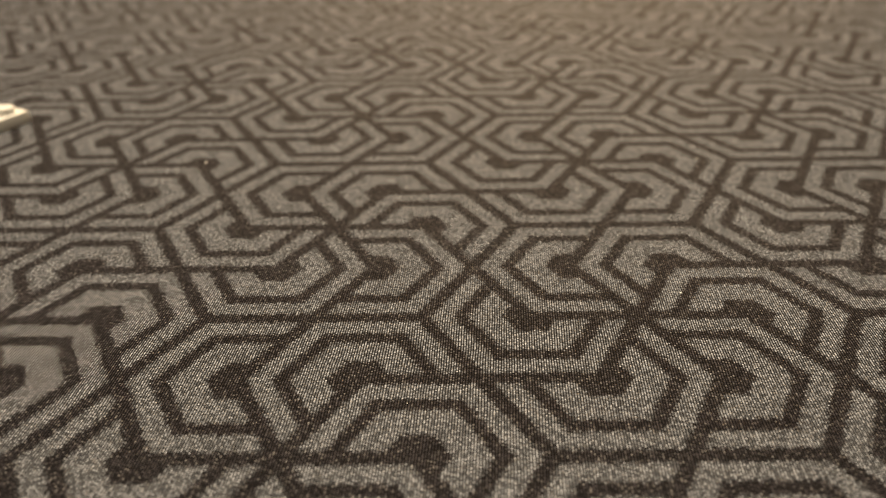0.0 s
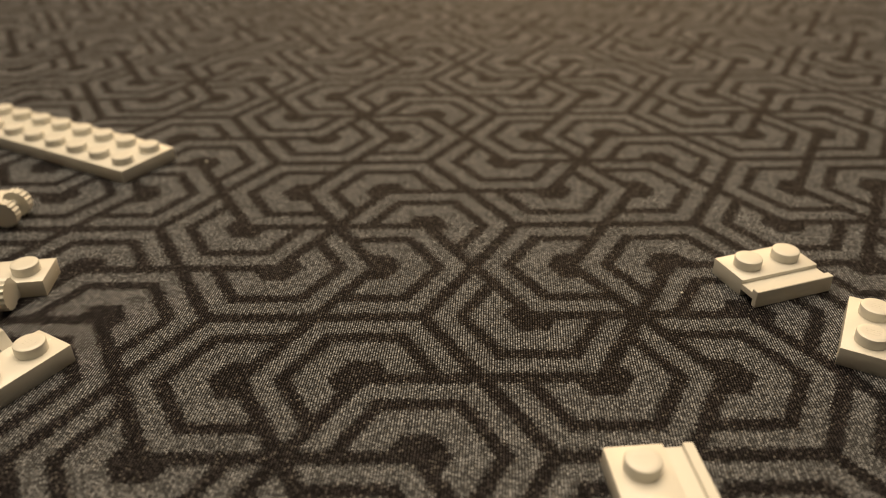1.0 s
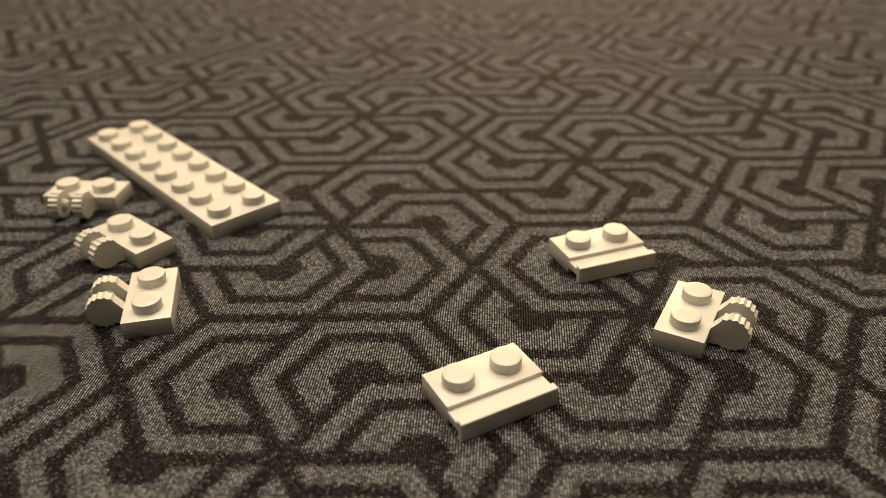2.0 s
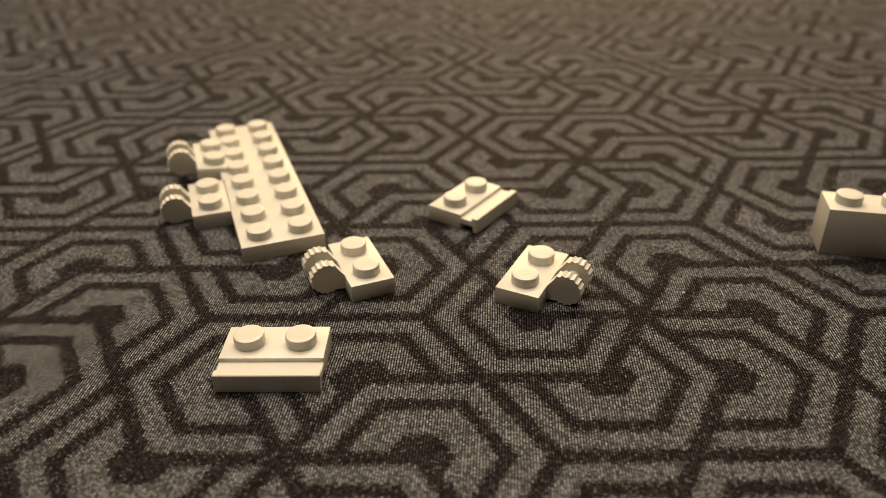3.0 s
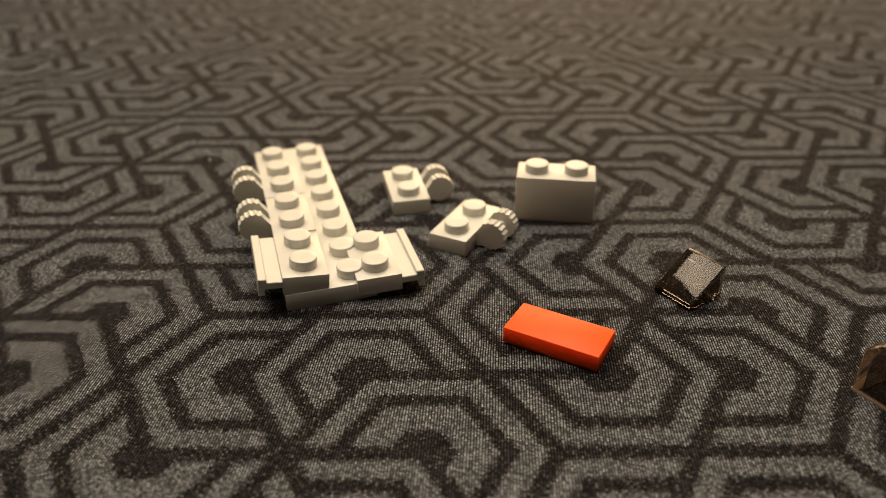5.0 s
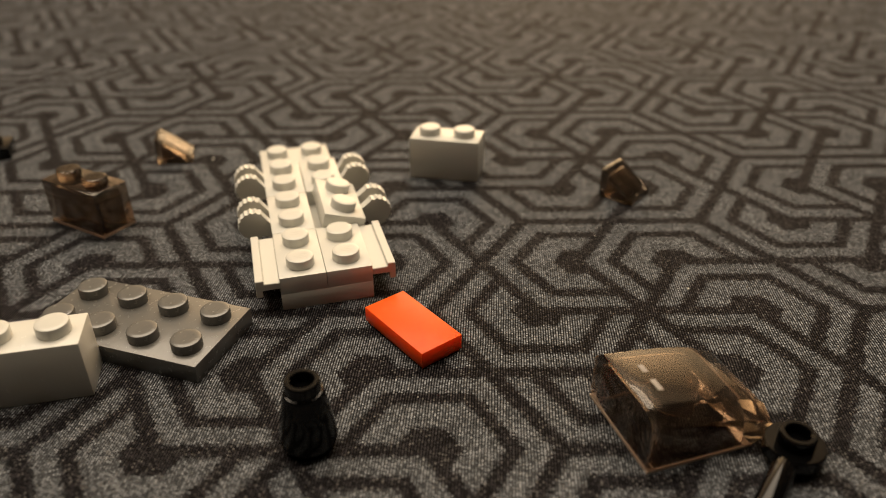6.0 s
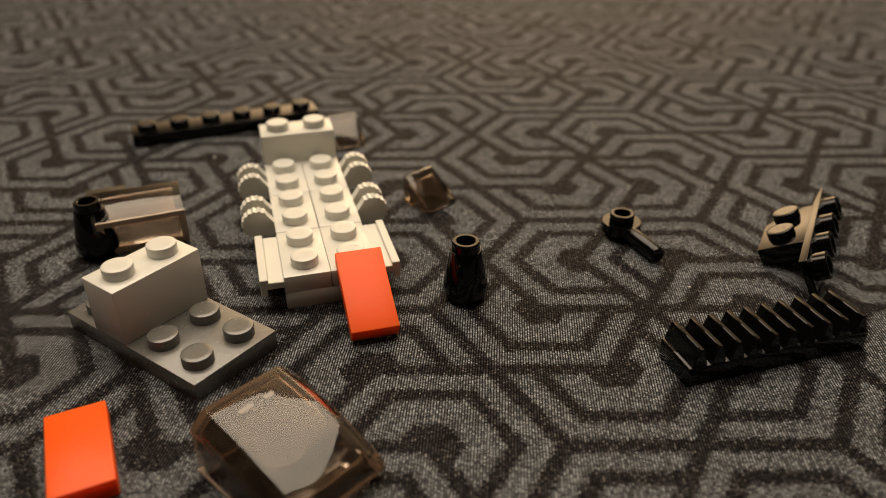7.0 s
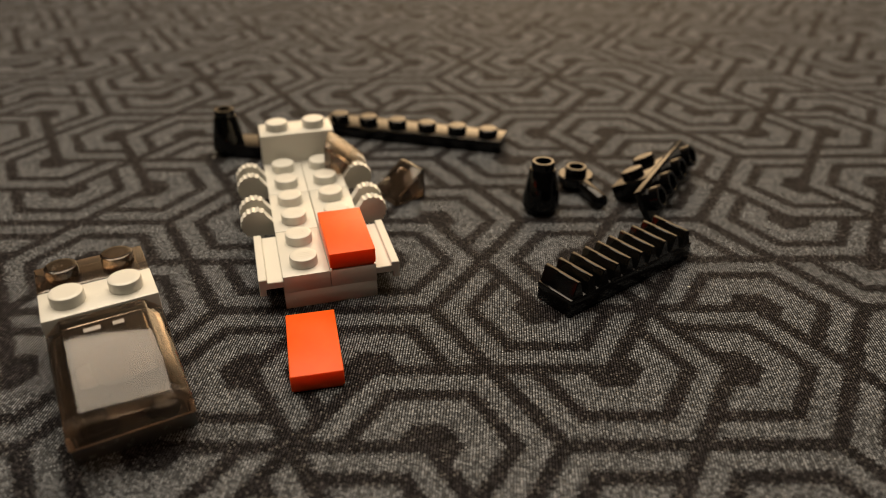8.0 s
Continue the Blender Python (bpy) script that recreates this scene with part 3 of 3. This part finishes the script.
    go(hinge_d, (0, 98, 92, 0, 0, 0, 120), (0.6, 95, 92, 0, 0, 0, 120), (1, 68.8, 97.1, 0, 0, 0, 150.5), (1.5, 55.9, 94.6, 0, 0, 0, 127.5), (1.7, 50, 97.7, 0, 0, 0, 139.4), (2.8, 20.9, 110.6, 0, 0, 0, 158.3), (3, 16.9, 114.9, 0, 0, 0, 153.3), (3.5, 18, 127.4, 0, 0, 0, 173.4), (4, 15.4, 140.9, 0, 0, 0, 179.5), (4.5, 6.9, 146.1, 0, 0, 0, 174.6), (4.7, 0.9, 145.9, 0, 0, 0, 193.9), (5.3, -15.4, 153.5, 0, 0, 0, 190), (5.8, -24.9, 148.1, 5, 0, -18, 196), (6, -26.6, 148, 3.2, 0, 0, 195.1), (6.2, -27.1, 148.1, 3.2, 0, 0, 194.7), (6.5, -26.6, 148.2, 3.2, 0, 0, 194.8), (6.8, -26.3, 147.5, 3.2, 0, 0, 195.3), (8, -26.3, 147.5, 3.2, 0, 0, 195.3))
    go(rail_a, (0, 103.3, 133.1, 0, 0, 0, 103.8), (0.5, 81.3, 125.1, 0, 0, 0, 103.8), (1, 59.4, 117.2, 0, 0, 0, 108.6), (1.5, 44.5, 115.7, 0, 0, 0, 110.4), (1.7, 38.3, 118.8, 0, 0, 0, 109.9), (2.8, 10.7, 141, 0, 0, 0, 126.9), (3, 5.7, 144.7, 0, 0, 0, 145.1), (3.5, 0.4, 147.3, 0, 0, 0, 179.2), (4, -8, 136.4, 0, 0, 0, 216.2), (4.5, -9, 123.7, 0, 0, 0, 184.2), (4.7, -9.2, 119.3, 0, 0, 0, 196), (5.4, -17.4, 117.4, 3.2, 0, 0, 196.3), (5.8, -17.5, 117, 3.2, 0, 0, 196), (6, -18.3, 117.1, 3.2, 0, 0, 195.1), (6.2, -19, 117.1, 3.2, 0, 0, 194.7), (6.5, -18.5, 117.2, 3.2, 0, 0, 194.8), (6.8, -17.8, 116.6, 3.2, 0, 0, 195.3), (8, -17.8, 116.6, 3.2, 0, 0, 195.3))
    go(rail_b, (0, 50, 38, 0, 0, 0, 170), (0.6, 46, 46, 0, 0, 0, 168), (1, 26.3, 64.4, 0, 0, 0, 184.7), (1.5, 13.9, 76, 0, 0, 0, 152.7), (1.7, 12.1, 83.9, 0, 0, 0, 122.2), (2.8, -19, 90.6, 0, 0, 0, 112.8), (3, -25.1, 94.7, 0, 0, 0, 89.6), (3.5, -33.8, 99.4, 0, 0, 0, 52.4), (4, -43.8, 112.7, 0, 0, 0, 26.9), (4.5, -34.6, 111, 0, 0, 0, 16.4), (4.7, -27.2, 115, 2.6, 0, 14, 16.8), (5.2, -25, 115.3, 3.2, 0, 0, 16.5), (5.8, -25.2, 114.7, 3.2, 0, 0, 16), (6, -26, 115, 3.2, 0, 0, 15.1), (6.2, -26.7, 115.1, 3.2, 0, 0, 14.7), (6.5, -26.2, 115.2, 3.2, 0, 0, 14.8), (6.8, -25.5, 114.5, 3.2, 0, 0, 15.3), (8, -25.5, 114.5, 3.2, 0, 0, 15.3))
    go(tail_brick, (0, 125, 130, 0, 0, 0, 70), (2.3, 120, 130, 0, 0, 0, 70), (2.8, 90, 127.5, 0, 0, 0, 75), (3, 81.1, 127, 0, 0, 0, 77.5), (3.5, 68.1, 125.6, 0, 0, 0, 89.2), (4, 51.1, 125, 0, 0, 0, 75.6), (4.5, 35.9, 131.6, 0, 0, 0, 79.9), (4.7, 29.3, 133.6, 0, 0, 0, 76.6), (5.8, 8.8, 166.1, 0, 0, 0, 101.9), (6, 0.7, 161.9, 0, 0, 0, 77.8), (6.2, -0.5, 167.8, 0, 0, 0, 117.8), (6.5, -17, 161.7, 0, 0, 0, 111.4), (6.8, -32.1, 157.3, 4.6, 20, 0, 85.3), (7, -33.3, 158, 3.2, 0, 0, 105.3), (8, -33.3, 158, 3.2, 0, 0, 105.3))
    go(red_a, (0, 118, 60, 0, 0, 0, 62), (2.9, 110, 62, 0, 0, 0, 62), (3.3, 72, 75, 0, 0, 0, 64), (3.5, 63.7, 77.8, 0, 0, 0, 65), (4, 49.7, 84.6, 0, 0, 0, 71.7), (4.5, 35, 93.8, 0, 0, 0, 66.2), (4.7, 28.3, 96.5, 0, 0, 0, 66.9), (5.8, -1.1, 97.1, 0, 0, 0, 31.2), (6, -5.3, 98.8, 0, 0, 0, 38), (6.2, -10.1, 96.6, 0, 0, 0, 28.7), (6.5, -12.1, 101.1, 0, 0, 0, 25.7), (6.8, -11.8, 101.2, 0, 0, 0, 26.2), (7, -13.5, 104.3, 3.2, 24, 0, 15.3), (7.2, -17.8, 116.6, 6.4, 0, 0, 15.3), (8, -17.8, 116.6, 6.4, 0, 0, 15.3))
    go(red_b, (0, -130, 95, 0, 0, 0, 40), (5.6, -125, 97, 0, 0, 0, 40), (6, -85, 98, 0, 0, 0, 40), (6.2, -74.4, 99.6, 0, 0, 0, 25.4), (6.5, -67.2, 87.3, 0, 0, 0, 9.7), (6.8, -56.1, 76.9, 0, 0, 0, 25.6), (7, -47.9, 70.8, 0, 0, 0, 25.7), (7.2, -37.4, 59.8, 0, 0, 0, 27), (7.5, -21.6, 70.2, 0, 0, 0, 63.1), (7.6, -20.3, 72.4, 0, 0, 0, 53.5), (7.8, -16.8, 82.5, 0, 0, 0, 26.4), (8, -20.5, 92.7, 0, 0, 0, 12.4))
    go(grey_plate, (0, -150, 105, 0, 0, 0, 75), (4.9, -140, 105, 0, 0, 0, 75), (5.4, -95, 104, 0, 0, 0, 74), (5.8, -63, 104.5, 0, 0, 0, 77.7), (6, -49.8, 99.9, 0, 0, 0, 71.9), (6.2, -49.8, 98.9, 0, 0, 0, 69), (6.5, -44.9, 98.7, 0, 0, 0, 54.9), (7, -44.6, 98.2, 0, 0, 0, 54.8), (7.5, -44.2, 98.3, 0, 0, 0, 55.5), (7.8, -49.6, 95.1, 0, 0, 0, 33.7), (8, -49.2, 88.3, 0, 0, 0, 28.3))
    go(seat_brick, (0, -150, 85, 0, 0, 0, -78), (4.9, -140, 85, 0, 0, 0, -78), (5.4, -95, 85, 0, 0, 0, -78), (5.8, -65.8, 85.7, 0, 0, 0, -70), (6, -60.4, 87.1, 0, 0, 0, -77.5), (6.2, -62.5, 86.3, 0, 0, 0, -60.7), (6.5, -49, 100.3, 6, -1.1, -14.4, -28.9), (6.8, -48, 100.7, 3.2, 0, 0, -35.2), (7, -47.9, 100.5, 3.2, 0, 0, -35.2), (7.5, -47.5, 100.6, 3.2, 0, 0, -34.5), (7.8, -51.8, 98.5, 3.2, 0, 0, -56.3), (8, -51.1, 91.8, 3.2, 0, 0, -61.7))
    go(smoke_brick, (0, -160, 150, 0, 0, 0, 60), (4.9, -150, 148, 0, 0, 0, 60), (5.4, -105, 143, 0, 0, 0, 60), (5.8, -82.7, 139.5, 0, 0, 0, 69.1), (6, -73.4, 139, 0, 0, 0, 60.5), (6.2, -69.5, 138, 0, 0, 0, 24.9), (6.5, -61.6, 125, 0, 0, 0, 17.7), (6.8, -59, 119, 0, 0, 0, -25), (6.9, -58.5, 123, 2.4, 0, -38, -48), (7, -58, 126, 3.9, 0, -76, -68), (7.1, -56, 118, 4.2, 0, -40, -52), (7.2, -54.3, 105.1, 3.2, 0, 0, -34.9), (7.5, -54.1, 105.1, 3.2, 0, 0, -34.5), (7.8, -56.3, 105.1, 3.2, 0, 0, -56.3), (8, -54.9, 98.8, 3.2, 0, 0, -61.7))
    go(strip_plate, (0, -190, 165, 0, 0, 0, 110), (5.2, -180, 165, 0, 0, 0, 110), (5.8, -138, 166, 0, 0, 0, 110), (6, -131, 168, 0, 0, 0, 108), (6.2, -118, 171, 0, 0, 0, 108), (6.5, -98.4, 175.5, 0, 0, 0, 111.1), (6.8, -75.6, 184.6, 0, 0, 0, 109.9), (7, -58, 189.6, 0, 0, 0, 112.6), (7.2, -51.6, 187.4, 0, 0, 0, 97.4), (7.5, -41.7, 188, 0, 0, 0, 85.1), (7.8, -25.3, 185.2, 0, 0, 0, 81.8), (8, -8.4, 182.2, 0, 0, 0, 73.5))
    go(slope_a, (0, 125, 95, 0, 0, 0, -115), (3, 115, 95, 0, 0, 0, -115), (3.6, 72, 98, 0, 0, 0, -115), (4, 64.5, 103, 0, 0, 0, -112), (4.5, 49, 105.5, 0, 0, 0, -108), (4.7, 45.5, 107, 0, 0, 0, -100), (5.1, 43, 113, 0, 0, 0, -40), (5.45, 41, 122, 0, 0, 0, 20), (5.8, 38, 133, 0, 0, 0, 58), (6, 39.5, 149.5, 0, 0, 0, 50), (6.2, 30.5, 146, 0, 0, 0, 52), (6.5, 15.5, 157, 0, 0, 0, 50), (6.8, 4, 147, 0, 0, 0, 48), (7, -3.5, 145.5, 0, 0, 0, 45), (7.2, -6.5, 145, 0, 0, 0, 45), (7.4, -8, 145, 0, 0, 0, 45), (7.5, -7.5, 142.5, 0, 0, 0, 85), (7.6, -7.5, 142.5, 0, 0, 0, 85), (7.8, -10, 145, 0, 0, 0, 70), (8, -21.8, 150.5, 6.6, 3, -4, 92))
    go(slope_b, (0, -150, 185, 0, 0, 0, 70), (5, -140, 182, 0, 0, 0, 70), (5.5, -95, 175, 0, 0, 0, 70), (5.8, -78, 168, 0, 0, 0, 95), (6, -66, 172, 0, 0, 0, 100), (6.2, -61, 173, 0, 0, 0, 100), (6.5, -49, 178, 0, 0, 0, 130), (6.8, -45, 182, 0, 0, 0, 95), (7, -25.5, 180, 0, 0, 0, 20), (7.2, -23, 172, 0, 0, 0, -8), (7.4, -17, 168, 0, 0, 0, -35), (7.5, -13, 165, 0, 0, 0, -28), (7.6, -13, 164, 0, 0, 0, -10), (7.8, -9.5, 158, 0, 0, 0, -22), (7.9, -9.6, 155, 0, 0, 0, -38), (8, -10, 149.5, 0, 0, 0, -52))
    go(canopy_a, (0, 112, 74, 0, 0, 0, 125), (4.3, 107, 76, 0, 0, 0, 125), (4.7, 86, 82, 0, 0, 0, 122), (5.8, 42.9, 83.5, 0, 0, 0, 117.1), (6, 31.1, 79.1, 0, 0, 0, 107.9), (6.2, 21.9, 75, 0, 0, 0, 108), (6.5, 2.7, 66.8, 0, 0, 0, 102), (6.8, -14.9, 64.9, 0, 0, 0, 56), (7, -21.2, 69.8, 0, 0, 0, 47), (7.2, -27, 77.5, 0, 0, 0, 43.7), (7.4, -34.6, 96.5, 6.5, -8, 0, 28), (7.5, -37.6, 93.8, 3.2, 0, 0, 55.5), (7.8, -45.2, 88.5, 3.2, 0, 0, 33.7), (8, -45.4, 81.2, 3.2, 0, 0, 28.3))
    go(cone_a, (0, -20, 20, 0, 0, 0, 0), (5, -20, 22, 0, 0, 0, 0), (5.4, -20.5, 52, 0, 0, 0, 0), (5.8, -21.4, 67.1, 0, 0, 0, 0), (6, -18.4, 74.9, 0, 0, 0, 0), (6.2, -15.7, 78.6, 0, 0, 0, 0), (6.5, -3.4, 89.9, 0, 0, 0, 0), (6.8, 3.2, 100.4, 0, 0, 0, 0), (7, 3.3, 109.5, 0, 0, 0, 0), (7.2, 4.1, 120.5, 0, 0, 0, 0), (7.4, 4.2, 127.6, 0, 0, 0, 0), (7.5, 12.2, 129.6, 0, 0, 0, 0), (7.6, 15.1, 130.6, 0, 0, 0, 0), (7.8, 21.3, 135.1, 0, 0, 0, 0), (8, 20.2, 142, 0, 0, 0, 0))
    go(cone_b, (0, -150, 115, 0, 0, 0, 0), (5.6, -140, 115, 0, 0, 0, 0), (6.2, -102, 110, 0, 0, 0, 0), (6.5, -81, 109, 0, 0, 0, 0), (6.8, -71.5, 118.1, 0, 0, 0, 0), (7, -67, 125.1, 0, 0, 0, 0), (7.2, -64, 134.1, 0, 0, 0, 0), (7.4, -63.4, 137.5, 0, 0, 0, 0), (7.5, -59.9, 146.5, 0, 0, 0, 0), (7.6, -58.7, 150.1, 0, 0, 0, 0), (7.8, -57.8, 160.5, 0, 0, 0, 0), (8, -53.5, 174, 0, 0, 0, 0))
    go(handle_a, (0, 60, 20, 0, 0, 0, -50), (5, 58, 25, 0, 0, 0, -50), (5.4, 48, 48, 0, 0, 0, -50), (5.8, 40.2, 66.8, 0, 0, 0, -50), (6, 45.4, 71.5, 0, 0, 0, -37.3), (6.2, 45.7, 81.9, 0, 0, 0, -1.2), (6.5, 39.9, 103.9, 0, 0, 0, 13), (6.8, 35.9, 122.4, 0, 0, 0, 17.4), (7, 34.8, 131.2, 0, 0, 0, 23.3), (7.2, 29.5, 143, 0, 0, 0, 30.4), (7.4, 24.2, 148.4, 0, 0, 0, 57.5), (7.5, 27.7, 146.9, 0, 0, 0, 14.1), (7.6, 29.5, 148, 0, 0, 0, -5.2), (7.8, 31.1, 153.2, 0, 0, 0, -1.1), (8, 29.2, 153.4, 0, 0, 0, 19.3))
    go(jumper_a, (0, -160, 130, 0, 0, 0, 75), (5.8, -150, 130, 0, 0, 0, 75), (6.3, -100, 128, 0, 0, 0, 75), (6.5, -88, 128, 0, 0, 0, 75), (6.8, -79, 131.9, 0, 0, 0, 75), (7, -71, 140.1, 0, 0, 0, 22), (7.2, -64.5, 151.7, 0, 0, 0, 98), (7.4, -62.2, 156.2, 0, 0, 0, 82), (7.5, -57, 167.3, 0, 0, 0, 56), (7.6, -54.2, 167.2, 0, 0, 0, 58), (7.8, -48.8, 171.7, 0, 0, 0, 80), (8, -43.5, 173.5, 0, 0, 0, 85))
    go(rack_a, (0, 150, 90, 0, 0, 0, -88), (5.8, 145, 90, 0, 0, 0, -88), (6.2, 105, 92, 0, 0, 0, -88), (6.5, 68.7, 87.7, 0, 0, 0, -98.4), (6.8, 51.7, 85.5, 0, 0, 0, -89.9), (7, 49.4, 93.5, 0, 0, 0, -73.4), (7.2, 37.1, 94.6, 0, 0, 0, -68.1), (7.4, 35.6, 100, 0, 0, 0, -74.4), (7.5, 34.3, 102, 0, 0, 0, -67.9), (7.6, 33.7, 102.9, 0, 0, 0, -57.2), (7.8, 33, 111, 0, 0, 0, -59.2), (8, 31, 115.4, 0, 0, 0, -52.8))
    go(bracket_a, (0, 162.8, 127.8, -1.88, 0, -28, 45), (5.8, 157.8, 127.8, -1.88, 0, -28, 45), (6.3, 117.8, 125.8, -1.88, 0, -28, 45), (6.5, 102.8, 125.8, -1.88, 0, -28, 45), (6.8, 76.1, 118.7, -1.88, 0, -28, 0.6), (7, 67.6, 123.6, -1.88, 0, -28, -27.9), (7.2, 59.9, 135.3, -1.88, 0, -28, -52), (7.4, 55.4, 140.3, -1.88, 0, -28, -45.7), (7.5, 54.5, 141, -1.88, 0, -28, -38.7), (7.8, 48.2, 146.6, -1.88, 0, -28, -31.6), (8, 45.9, 150.1, -1.88, 0, -28, -30.1))


motions()
